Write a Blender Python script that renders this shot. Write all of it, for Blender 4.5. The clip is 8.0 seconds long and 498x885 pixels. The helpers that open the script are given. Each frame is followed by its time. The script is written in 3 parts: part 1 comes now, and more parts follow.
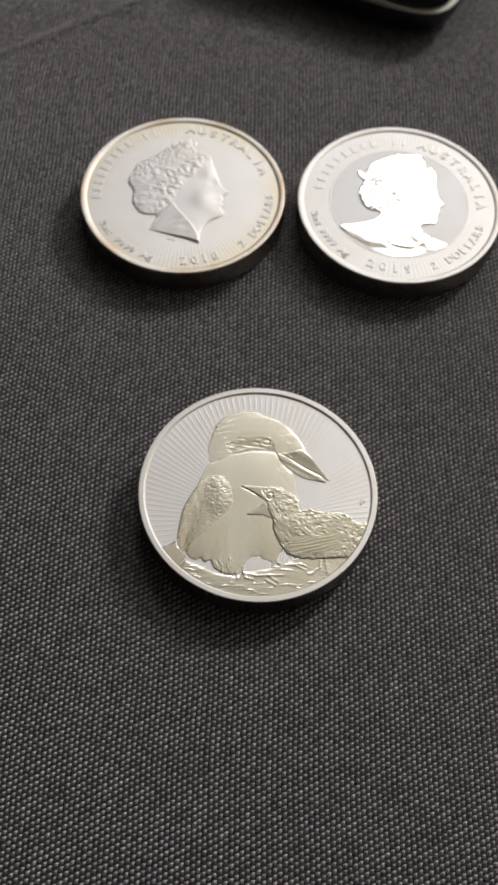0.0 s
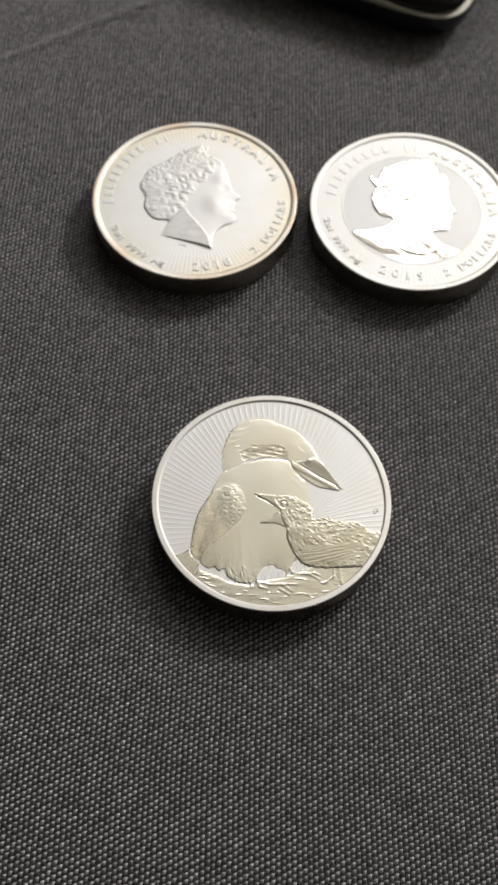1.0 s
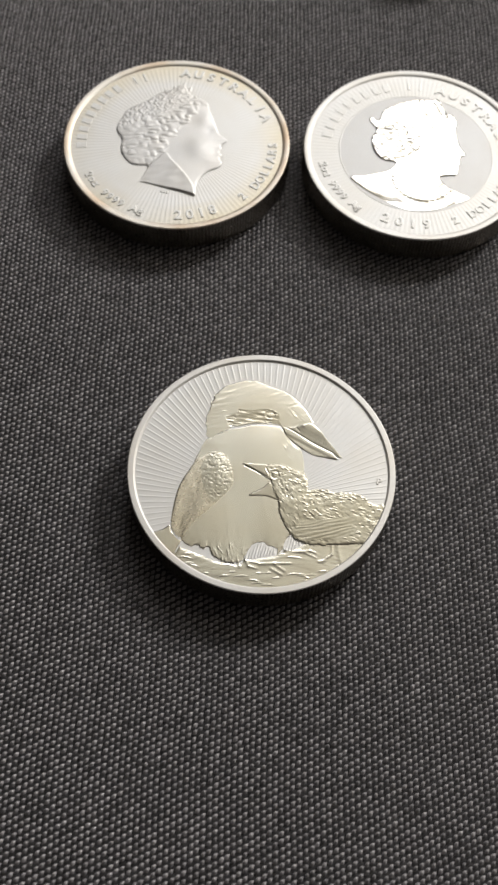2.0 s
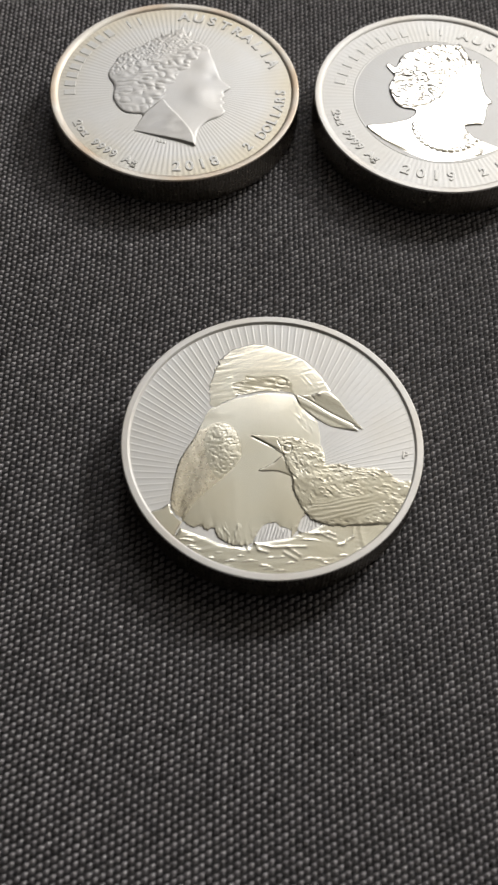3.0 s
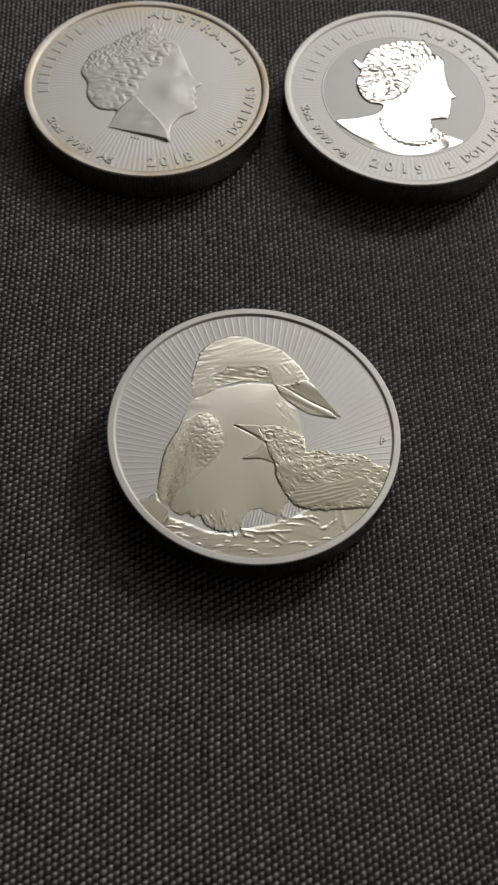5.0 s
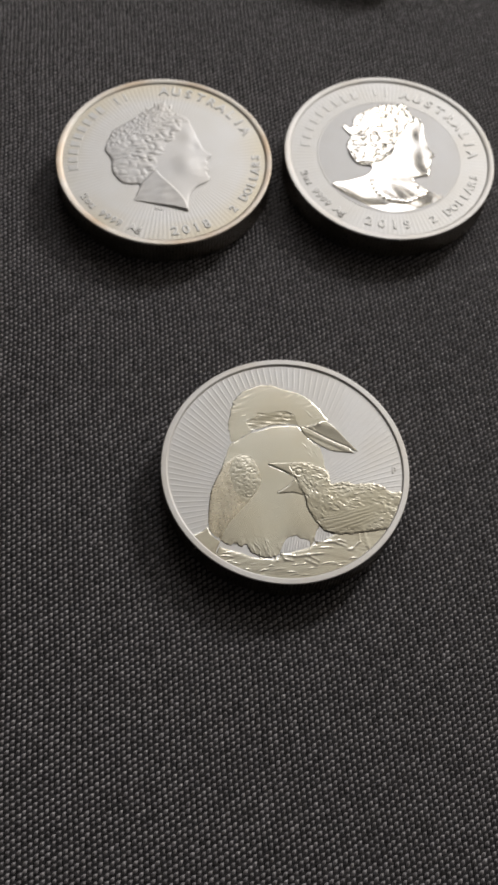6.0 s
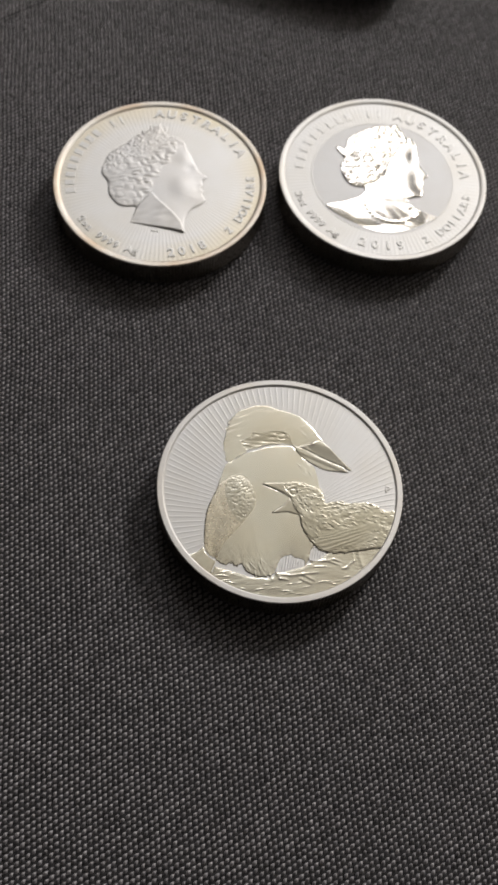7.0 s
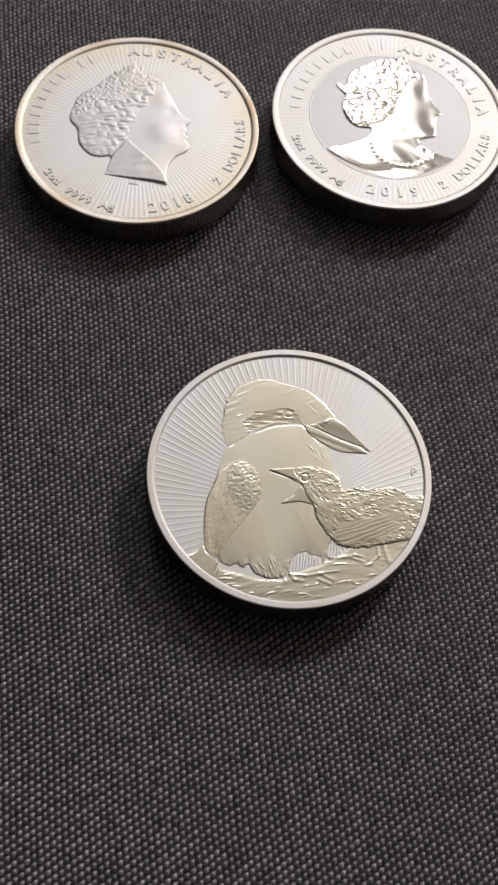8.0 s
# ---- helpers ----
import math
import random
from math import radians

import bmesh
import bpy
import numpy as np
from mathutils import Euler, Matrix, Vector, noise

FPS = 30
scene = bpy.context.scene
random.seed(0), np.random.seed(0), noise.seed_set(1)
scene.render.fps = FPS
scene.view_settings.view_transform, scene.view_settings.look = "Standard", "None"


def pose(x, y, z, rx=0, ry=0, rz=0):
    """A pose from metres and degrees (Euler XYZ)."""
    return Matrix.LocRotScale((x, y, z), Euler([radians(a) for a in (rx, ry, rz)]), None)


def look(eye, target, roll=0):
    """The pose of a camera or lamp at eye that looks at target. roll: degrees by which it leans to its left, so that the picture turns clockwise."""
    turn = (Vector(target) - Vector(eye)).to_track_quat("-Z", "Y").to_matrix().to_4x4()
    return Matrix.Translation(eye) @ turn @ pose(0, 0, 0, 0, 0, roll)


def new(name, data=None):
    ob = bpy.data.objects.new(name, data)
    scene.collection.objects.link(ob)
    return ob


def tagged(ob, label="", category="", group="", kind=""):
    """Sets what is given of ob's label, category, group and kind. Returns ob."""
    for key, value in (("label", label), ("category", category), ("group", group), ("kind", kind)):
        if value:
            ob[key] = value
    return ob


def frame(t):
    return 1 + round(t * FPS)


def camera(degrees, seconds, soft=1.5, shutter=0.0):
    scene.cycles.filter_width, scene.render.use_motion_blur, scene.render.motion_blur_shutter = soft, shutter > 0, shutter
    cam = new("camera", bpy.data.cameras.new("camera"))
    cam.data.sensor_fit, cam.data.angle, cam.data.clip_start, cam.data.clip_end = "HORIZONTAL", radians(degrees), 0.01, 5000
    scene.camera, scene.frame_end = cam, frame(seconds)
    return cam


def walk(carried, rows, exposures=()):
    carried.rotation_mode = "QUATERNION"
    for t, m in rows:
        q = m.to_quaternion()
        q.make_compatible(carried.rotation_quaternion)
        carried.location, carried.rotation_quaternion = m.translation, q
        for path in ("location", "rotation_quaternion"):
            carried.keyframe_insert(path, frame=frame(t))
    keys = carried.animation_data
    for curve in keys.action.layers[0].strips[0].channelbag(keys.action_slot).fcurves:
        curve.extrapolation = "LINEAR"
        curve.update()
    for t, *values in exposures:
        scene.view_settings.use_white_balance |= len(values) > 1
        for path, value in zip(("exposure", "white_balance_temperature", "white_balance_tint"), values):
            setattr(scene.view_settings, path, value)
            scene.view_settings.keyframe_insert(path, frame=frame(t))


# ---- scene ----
# The camera and its walk: millimetres and degrees (yaw, pitch, roll)
MM = 0.001
cam = camera(25.58, 8.0, soft=2.4)
cam.data.dof.use_dof, cam.data.dof.focus_distance, cam.data.dof.aperture_fstop = True, 0.160, 52
ROWS = [
    (0.0, -2.86, -84.69, 172.17, -0.60, -60.64, 2.94),
    (0.5, -4.40, -84.10, 174.10, -0.53, -60.85, 2.95),
    (1.0, -5.82, -82.62, 172.94, -0.97, -60.91, 3.48),
    (1.2, -5.30, -83.22, 171.31, -0.60, -60.66, 3.08),
    (2.3, -3.44, -71.41, 141.81, -1.21, -61.36, 3.19),
    (2.5, -4.21, -68.48, 135.33, -1.02, -61.05, 2.89),
    (3.0, -5.29, -73.12, 133.73, -1.66, -60.49, 3.58),
    (3.5, -6.67, -73.82, 132.23, -1.59, -60.23, 3.27),
    (4.0, -7.33, -73.78, 131.91, -3.30, -60.06, 4.78),
    (4.5, -7.21, -74.77, 134.38, -4.14, -60.32, 4.74),
    (4.7, -7.82, -74.50, 135.98, -5.08, -60.40, 5.71),
    (5.8, -19.23, -78.73, 156.14, -10.60, -62.33, 7.59),
    (6.0, -22.22, -77.76, 165.42, -11.36, -62.29, 7.83),
    (6.5, -21.34, -76.71, 167.16, -11.56, -62.11, 7.75),
    (7.0, -21.25, -76.93, 168.40, -11.08, -61.93, 7.36),
    (7.5, -22.43, -77.57, 168.68, -12.01, -62.08, 7.82),
    (8.0, -21.95, -64.92, 146.15, -13.38, -62.90, 7.52),
]
EXPOSURES = [(0.0, 0.10, 6500, 12), (0.5, 0.33, 6500, 10), (1.0, 0.33, 6500, 10), (2.5, 0.09, 6500, 10), (3.0, 0.00, 6500, 10), (3.5, -0.06, 6500, 10),
             (4.0, -0.49, 6500, 10), (4.5, -0.82, 6500, 10), (6.0, -0.34, 6500, 12), (6.5, -0.23, 6500, 12), (7.5, -0.05, 6500, 13), (8.0, -0.06, 6500, 14)]
walk(cam, [(t, pose(x * MM, y * MM, z * MM, 90 + pitch, 0, yaw) @ pose(0, 0, 0, 0, 0, roll))
           for t, x, y, z, yaw, pitch, roll in ROWS], EXPOSURES)

# World, window light
world = bpy.data.worlds.new("world")
scene.world = world
world.use_nodes = True
sky = world.node_tree.nodes.new("ShaderNodeTexSky")
sky.sky_type, sky.sun_disc, sky.sun_elevation, sky.sun_rotation = "NISHITA", False, radians(35), radians(20)
world.node_tree.links.new(sky.outputs[0], world.node_tree.nodes["Background"].inputs[0])
world.node_tree.nodes["Background"].inputs[1].default_value = 0.1

ROOM = (-0.7, 1.30, -0.26, 1.05)      # x0, x1, y0, y1
CEIL = 1.62
WINDOWS = [(-0.20, 0.48, 0.70, 1.46, 4.6), (0.74, 1.10, 0.74, 1.18, 18.0)]      # x0, x1, z0, z1 and watts of the two windows in the far wall


def window_light(centre, target, width, height, watts, colour):
    """Daylight that enters by a window's opening."""
    light = bpy.data.lights.new("window_light", "AREA")
    light.shape, light.size, light.size_y, light.energy, light.color = "RECTANGLE", width - 0.1, height - 0.1, watts, colour
    new("window_light", light).matrix_world = look(centre, target)


for wx0, wx1, wz0, wz1, watts in WINDOWS:
    mx, mz = (wx0 + wx1) / 2, (wz0 + wz1) / 2
    window_light((mx, ROOM[3] + 0.02, mz), (mx, -1, mz), wx1 - wx0, wz1 - wz0, watts, (1.0, 0.97, 0.93))


# ---- materials ----
def material(name, colour, rough, metal=0.0):
    m = bpy.data.materials.new(name)
    m.use_nodes = True
    b = m.node_tree.nodes["Principled BSDF"]
    b.inputs["Base Color"].default_value = (*colour, 1)
    b.inputs["Roughness"].default_value = rough
    b.inputs["Metallic"].default_value = metal
    return m, m.node_tree, b


def noise_node(tree, scale, detail=3.0, vector=None):
    n = tree.nodes.new("ShaderNodeTexNoise")
    n.inputs["Scale"].default_value, n.inputs["Detail"].default_value = scale, detail
    if vector is None:
        vector = tree.nodes.new("ShaderNodeTexCoord").outputs["Object"]
    tree.links.new(vector, n.inputs["Vector"])
    return n


def ramp(tree, src, lo, hi, a=0.3, b=0.7):
    r = tree.nodes.new("ShaderNodeMapRange")
    tree.links.new(src, r.inputs["Value"])
    for k, v in (("From Min", a), ("From Max", b), ("To Min", lo), ("To Max", hi)):
        r.inputs[k].default_value = v
    return r.outputs["Result"]


def mix_colour(tree, fac, c1, c2):
    n = tree.nodes.new("ShaderNodeMix")
    n.data_type = "RGBA"
    tree.links.new(fac, n.inputs[0])
    n.inputs[6].default_value, n.inputs[7].default_value = (*c1, 1), (*c2, 1)
    return n.outputs[2]


def bump(tree, bsdf, height, strength, distance):
    n = tree.nodes.new("ShaderNodeBump")
    n.inputs["Strength"].default_value, n.inputs["Distance"].default_value = strength, distance
    tree.links.new(height, n.inputs["Height"])
    tree.links.new(n.outputs[0], bsdf.inputs["Normal"])


def silver(name, rough, tint=(0.93, 0.92, 0.89), toned=(0.86, 0.82, 0.74), grain=0.15):
    """Struck silver: fine grain in the gloss, faint warm toning in patches."""
    m, tree, b = material(name, tint, rough, 1.0)
    patch = noise_node(tree, 120, 2)
    tree.links.new(mix_colour(tree, ramp(tree, patch.outputs["Fac"], 0, 1, 0.4, 0.75), tint, toned), b.inputs["Base Color"])
    fine = noise_node(tree, 2500, 2)
    tree.links.new(ramp(tree, fine.outputs["Fac"], rough * 0.95, rough * 1.05), b.inputs["Roughness"])
    bump(tree, b, noise_node(tree, 6000, 2).outputs["Fac"], grain, 0.00002)
    return m


M_FIELD = silver("silver_frosted_field", 0.66, (0.91, 0.912, 0.905), (0.89, 0.88, 0.85), 0.15)
M_FIELD_TONED = silver("silver_toned_field", 0.6, (0.91, 0.912, 0.905), (0.89, 0.88, 0.85), 0.15)


def toning_ring(m, colour, start, end):
    """Warm tarnish that creeps in from the rim, uneven along it (metres from the coin's centre)."""
    tree = m.node_tree
    b = tree.nodes["Principled BSDF"]
    coord = tree.nodes.new("ShaderNodeTexCoord").outputs["Object"]
    flat = tree.nodes.new("ShaderNodeVectorMath")
    flat.operation = "MULTIPLY"
    flat.inputs[1].default_value = (1, 1, 0)
    tree.links.new(coord, flat.inputs[0])
    far = tree.nodes.new("ShaderNodeVectorMath")
    far.operation = "LENGTH"
    tree.links.new(flat.outputs[0], far.inputs[0])
    uneven = tree.nodes.new("ShaderNodeMath")
    uneven.operation = "MULTIPLY"
    tree.links.new(ramp(tree, far.outputs["Value"], 0, 1, start, end), uneven.inputs[0])
    tree.links.new(ramp(tree, noise_node(tree, 55, 3).outputs["Fac"], 0.1, 1.0, 0.35, 0.65), uneven.inputs[1])
    n = tree.nodes.new("ShaderNodeMix")
    n.data_type = "RGBA"
    tree.links.new(uneven.outputs[0], n.inputs[0])
    tree.links.new(b.inputs["Base Color"].links[0].from_socket, n.inputs[6])
    n.inputs[7].default_value = (*colour, 1)
    tree.links.new(n.outputs[2], b.inputs["Base Color"])


toning_ring(M_FIELD_TONED, (0.86, 0.79, 0.62), 0.0145, 0.0195)
M_MATTE = silver("silver_matte_field", 0.66, (0.78, 0.785, 0.79), (0.75, 0.745, 0.735), 0.1)
M_RIM = silver("silver_rim", 0.62, (0.88, 0.875, 0.86), (0.84, 0.81, 0.76), 0.12)
M_RIM_TONED = silver("silver_rim_toned", 0.54, (0.90, 0.87, 0.81), (0.74, 0.58, 0.42), 0.1)
# Same silver darkened: the shade on the coins' sides is put into the colour.
M_EDGE = silver("silver_edge_shaded", 0.28, (0.34, 0.315, 0.275), (0.24, 0.21, 0.17))
M_POLISH = silver("silver_polished_relief", 0.25, (0.88, 0.87, 0.785), (0.85, 0.81, 0.69), 0.05)
# Dim reflections in the feathering are put into this darker silver tint.
M_PLUME = silver("silver_feather_dim_reflection", 0.30, (0.68, 0.655, 0.56), (0.60, 0.56, 0.44), 0.12)
# The wing's tan is a warm reflection put into the base colour.
M_QUILL = silver("silver_wing_tan_reflection", 0.28, (0.87, 0.82, 0.70), (0.80, 0.73, 0.58), 0.08)
M_SATIN = silver("silver_satin_relief", 0.62, (0.88, 0.88, 0.88), (0.86, 0.845, 0.82))
M_MIRROR = silver("silver_mirror_relief", 0.15, grain=0.02)



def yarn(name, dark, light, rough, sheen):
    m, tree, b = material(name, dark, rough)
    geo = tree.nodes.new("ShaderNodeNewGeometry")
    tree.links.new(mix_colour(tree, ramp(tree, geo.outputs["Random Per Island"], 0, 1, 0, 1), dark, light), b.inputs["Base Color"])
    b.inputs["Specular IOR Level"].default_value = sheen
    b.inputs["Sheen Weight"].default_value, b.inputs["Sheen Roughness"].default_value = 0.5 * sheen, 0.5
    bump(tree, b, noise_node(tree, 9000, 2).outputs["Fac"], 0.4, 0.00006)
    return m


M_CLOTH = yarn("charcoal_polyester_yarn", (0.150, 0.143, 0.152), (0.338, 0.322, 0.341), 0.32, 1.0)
# Weft is near-black: the shade between ribs is put into its colour.
M_WEFT_SHADE = yarn("weft_yarn_gap_shade", (0.022, 0.021, 0.023), (0.040, 0.039, 0.042), 0.6, 0.3)

# The sheet below is near-black too, deepening the shade coloured into the gaps.
M_UNDER, _t, _b = material("cloth_base_gap_shade", (0.012, 0.012, 0.013), 0.8)
bump(_t, _b, noise_node(_t, 1500, 2).outputs["Fac"], 0.6, 0.0002)

M_BLACK, _t, _b = material("black_gloss_plastic", (0.012, 0.012, 0.012), 0.12)
_t.links.new(ramp(_t, noise_node(_t, 90, 4).outputs["Fac"], 0.08, 0.2), _b.inputs["Roughness"])

# Pale colour of the band that paints the glossy case's highlight.
M_HIGHLIGHT, _t, _b = material("cream_highlight", (0.78, 0.76, 0.66), 0.3)
bump(_t, _b, noise_node(_t, 900, 3).outputs["Fac"], 0.1, 0.0002)
M_WALL, _t, _b = material("cream_wall_paint", (0.42, 0.40, 0.365), 0.85)
bump(_t, _b, noise_node(_t, 120, 4).outputs["Fac"], 0.2, 0.002)
M_TAUPE, _t, _b = material("taupe_wall_paint", (0.20, 0.185, 0.165), 0.85)
bump(_t, _b, noise_node(_t, 120, 4).outputs["Fac"], 0.2, 0.002)
M_CEIL, _t, _b = material("warm_white_ceiling_paint", (0.64, 0.615, 0.52), 0.9)
bump(_t, _b, noise_node(_t, 90, 4).outputs["Fac"], 0.2, 0.002)
M_FLOOR, _t, _b = material("brown_wood", (0.3, 0.25, 0.19), 0.6)
_t.links.new(mix_colour(_t, noise_node(_t, 8, 4).outputs["Fac"], (0.24, 0.20, 0.15), (0.33, 0.28, 0.22)), _b.inputs["Base Color"])
M_DARK, _t, _b = material("dark_brown_blocker", (0.022, 0.018, 0.015), 0.8)
bump(_t, _b, noise_node(_t, 60, 4).outputs["Fac"], 0.2, 0.002)
M_FRAME, _t, _b = material("white_window_paint", (0.8, 0.8, 0.78), 0.4)
M_PANE, _t, _b = material("window_glass", (1, 1, 1), 0.02)
_b.inputs["Transmission Weight"].default_value = 1.0


# ---- mesh helpers ----
def mesh_of(name, verts, faces, mat, smooth=True):
    me = bpy.data.meshes.new(name)
    verts, faces = np.asarray(verts, dtype=np.float32), np.asarray(faces, dtype=np.int32)
    k = faces.shape[1]
    me.vertices.add(len(verts))
    me.vertices.foreach_set("co", verts.ravel())
    me.loops.add(faces.size)
    me.loops.foreach_set("vertex_index", faces.ravel())
    me.polygons.add(len(faces))
    me.polygons.foreach_set("loop_start", np.arange(0, faces.size, k, dtype=np.int32))
    me.polygons.foreach_set("use_smooth", np.full(len(faces), smooth))
    me.update(calc_edges=True)
    me.validate()
    me.materials.append(mat)
    return me


def part(name, me, parent, label=""):
    ob = new(name, me)
    ob.parent = parent
    return tagged(ob, label)


def box(bm, x0, x1, y0, y1, z0, z1):
    bmesh.ops.create_cube(bm, size=1, matrix=Matrix.Translation(((x0 + x1) / 2, (y0 + y1) / 2, (z0 + z1) / 2)) @ Matrix.Diagonal((x1 - x0, y1 - y0, z1 - z0, 1)))


def boxes(name, rows, mat, bevel=0.0):
    bm = bmesh.new()
    for r in rows:
        box(bm, *r)
    if bevel:
        bmesh.ops.bevel(bm, geom=bm.edges[:], offset=bevel, segments=2, affect="EDGES", profile=0.5)
    me = bpy.data.meshes.new(name)
    bm.to_mesh(me)
    bm.free()
    me.materials.append(mat)
    return me


def ring_grid(loops):
    """Quads between equally long closed loops of points."""
    n, m = len(loops), len(loops[0])
    i, j = np.meshgrid(np.arange(n - 1), np.arange(m), indexing="ij")
    a, b = i * m + j, i * m + (j + 1) % m
    return np.concatenate(loops), np.stack([a, b, b + m, a + m], -1).reshape(-1, 4)


def vnoise(x, y, seed):
    """Smooth value noise, about -1 to 1, one cell to a unit."""
    g = np.random.RandomState(seed).rand(64, 64) * 2 - 1
    xi, yi = np.floor(x).astype(int), np.floor(y).astype(int)
    u, v = x - xi, y - yi
    u, v = u * u * (3 - 2 * u), v * v * (3 - 2 * v)
    p = lambda a, b: g[(xi + a) % 64, (yi + b) % 64]
    return (p(0, 0) * (1 - u) + p(1, 0) * u) * (1 - v) + (p(0, 1) * (1 - u) + p(1, 1) * u) * v


def smooth_outline(pts, n=5):
    """A closed Catmull-Rom curve through the corners."""
    p = np.array(pts, float)
    a, b, c, d = np.roll(p, 1, 0), p, np.roll(p, -1, 0), np.roll(p, -2, 0)
    out = []
    for t in np.arange(n) / n:
        out.append(0.5 * (2 * b + (c - a) * t + (2 * a - 5 * b + 4 * c - d) * t * t + (3 * b - a - 3 * c + d) * t ** 3))
    return np.stack(out, 1).reshape(-1, 2)


def depth_in(X, Y, pts, n=5):
    """Distance from the outline: positive inside, negative outside."""
    p = smooth_outline(pts, n) if n > 1 else np.array(pts, float)
    q = np.roll(p, -1, 0)
    best, inside = np.full(X.shape, 1e9), np.zeros(X.shape, bool)
    for (ax, ay), (bx, by) in zip(p, q):
        dx, dy = bx - ax, by - ay
        t = np.clip(((X - ax) * dx + (Y - ay) * dy) / (dx * dx + dy * dy + 1e-9), 0, 1)
        best = np.minimum(best, (X - ax - t * dx) ** 2 + (Y - ay - t * dy) ** 2)
        if ay != by:
            inside ^= ((ay > Y) != (by > Y)) & (X < ax + (Y - ay) * dx / dy)
    return np.where(inside, 1, -1) * np.sqrt(best)


def step(d, w):
    t = np.clip(d / w, 0, 1)
    return t * t * (3 - 2 * t)


def edge(d, w):
    t = np.clip(d / w, 0, 1)
    return np.sqrt(1 - (1 - t) ** 2)


def stroke(X, Y, x0, y0, x1, y1, w):
    """A ridge of width w along a line, 0 to 1."""
    dx, dy = x1 - x0, y1 - y0
    t = np.clip(((X - x0) * dx + (Y - y0) * dy) / (dx * dx + dy * dy), 0, 1)
    d = np.hypot(X - x0 - t * dx, Y - y0 - t * dy)
    return np.exp(-(d / w) ** 2)


def blade(X, Y, x0, y0, x1, y1, w, bow=0.0):
    """A ridge that tapers to both ends and may bow, 0 to 1."""
    dx, dy = x1 - x0, y1 - y0
    n = math.hypot(dx, dy)
    t = np.clip(((X - x0) * dx + (Y - y0) * dy) / n ** 2, 0, 1)
    side = ((Y - y0) * dx - (X - x0) * dy) / n - bow * 4 * t * (1 - t)
    past = np.hypot(X - x0 - t * dx, Y - y0 - t * dy) ** 2 - (((Y - y0) * dx - (X - x0) * dy) / n) ** 2
    fat = np.sin(np.pi * np.clip(t, 0.02, 0.98)) ** 0.7
    return fat * np.exp(-(side / (w * fat)) ** 2 - past / w ** 2)


def height_mesh(name, X, Y, Z, keep, mat, pick=None):
    """The cells of a height field (millimetres) in which keep holds, and pick at the cell's first corner."""
    n, m = X.shape
    cells = keep[:-1, :-1] & keep[1:, :-1] & keep[:-1, 1:] & keep[1:, 1:]
    if pick is not None:
        cells = cells & pick[:-1, :-1]
    i, j = np.nonzero(cells)
    quads = np.stack([i * m + j, (i + 1) * m + j, (i + 1) * m + j + 1, i * m + j + 1], -1)
    used = np.unique(quads)
    where = np.zeros(n * m, dtype=np.int64)
    where[used] = np.arange(len(used))
    verts = np.stack([X.ravel()[used], Y.ravel()[used], Z.ravel()[used]], -1) * MM
    return mesh_of(name, verts, where[quads], mat)


def square(x0, x1, y0, y1, s):
    return np.meshgrid(np.arange(x0, x1, s), np.arange(y0, y1, s), indexing="ij")


# ---- the room ----
x0, x1, y0, y1 = ROOM
W = 0.12


def pierced(x0, x1, ya, yb, win):
    """A wall of four blocks round a window's opening."""
    return [(x0, win[0], ya, yb, 0, CEIL), (win[1], x1, ya, yb, 0, CEIL), (win[0], win[1], ya, yb, 0, win[2]), (win[0], win[1], ya, yb, win[3], CEIL)]


walls = {
    "wall_north": (pierced(x0, 0.59, y1, y1 + W, WINDOWS[0]) + pierced(0.59, x1, y1, y1 + W, WINDOWS[1]), M_TAUPE, "plain taupe painted wall of the room"),
    # South and west: unseen dark walls, added to keep fill light off the shadows.
    "wall_south": ([(x0, x1, y0 - W, y0, 0, CEIL)], M_DARK, "unseen dark brown wall added to block fill light"),
    "wall_west": ([(x0 - W, x0, y0 - W, y1 + W, 0, CEIL)], M_DARK, "unseen dark brown wall added to block fill light"),
    "wall_east": ([(x1, x1 + W, y0 - W, y1 + W, 0, CEIL)], M_WALL, "plain cream painted wall of the room"),
}
for name, (rows, mat, label) in walls.items():
    tagged(new(name, boxes(name, rows, mat)), label, "wall", kind="structure")
tagged(new("ceiling", boxes("ceiling", [(x0 - W, x1 + W, 0.55, y1 + W, CEIL, CEIL + 0.1)], M_CEIL)), "plain warm white painted ceiling beside the windows", "ceiling", kind="structure")
# Unseen darker ceiling piece, added to cut overhead fill and dim the reflections.
tagged(new("ceiling_2", boxes("ceiling_2", [(x0 - W, x1 + W, y0 - W, 0.55, CEIL, CEIL + 0.1)], M_TAUPE)), "unseen taupe ceiling piece added to cut overhead fill light", "ceiling", kind="structure")
tagged(new("floor", boxes("floor", [(x0 - W, x1 + W, y0 - W, y1 + W, -0.1, -0.003)], M_FLOOR)), "plain brown wooden surface under the black cloth", "floor", kind="structure")
f = 0.05
for name, w in zip(("window_1", "window_2"), WINDOWS):
    window = tagged(new(name), "bright window with a white painted frame", "window", kind="structure")
    y = y1 + 0.06
    bars = [(w[0], w[0] + f, y - 0.03, y + 0.03, w[2], w[3]), (w[1] - f, w[1], y - 0.03, y + 0.03, w[2], w[3]),
            (w[0] + f, w[1] - f, y - 0.03, y + 0.03, w[2], w[2] + f), (w[0] + f, w[1] - f, y - 0.03, y + 0.03, w[3] - f, w[3])]
    glass = [(w[0] + f, w[1] - f, y - 0.003, y + 0.003, w[2] + f, w[3] - f)]
    part("window_frame", boxes("window_frame", bars, M_FRAME), window)
    part("pane", boxes("pane", glass, M_PANE), window).visible_shadow = False

# ---- the cloth ----
PITCH_X, PITCH_Y = 0.81, 0.50       # millimetres between ribs, and between picks
TURN = 1.0


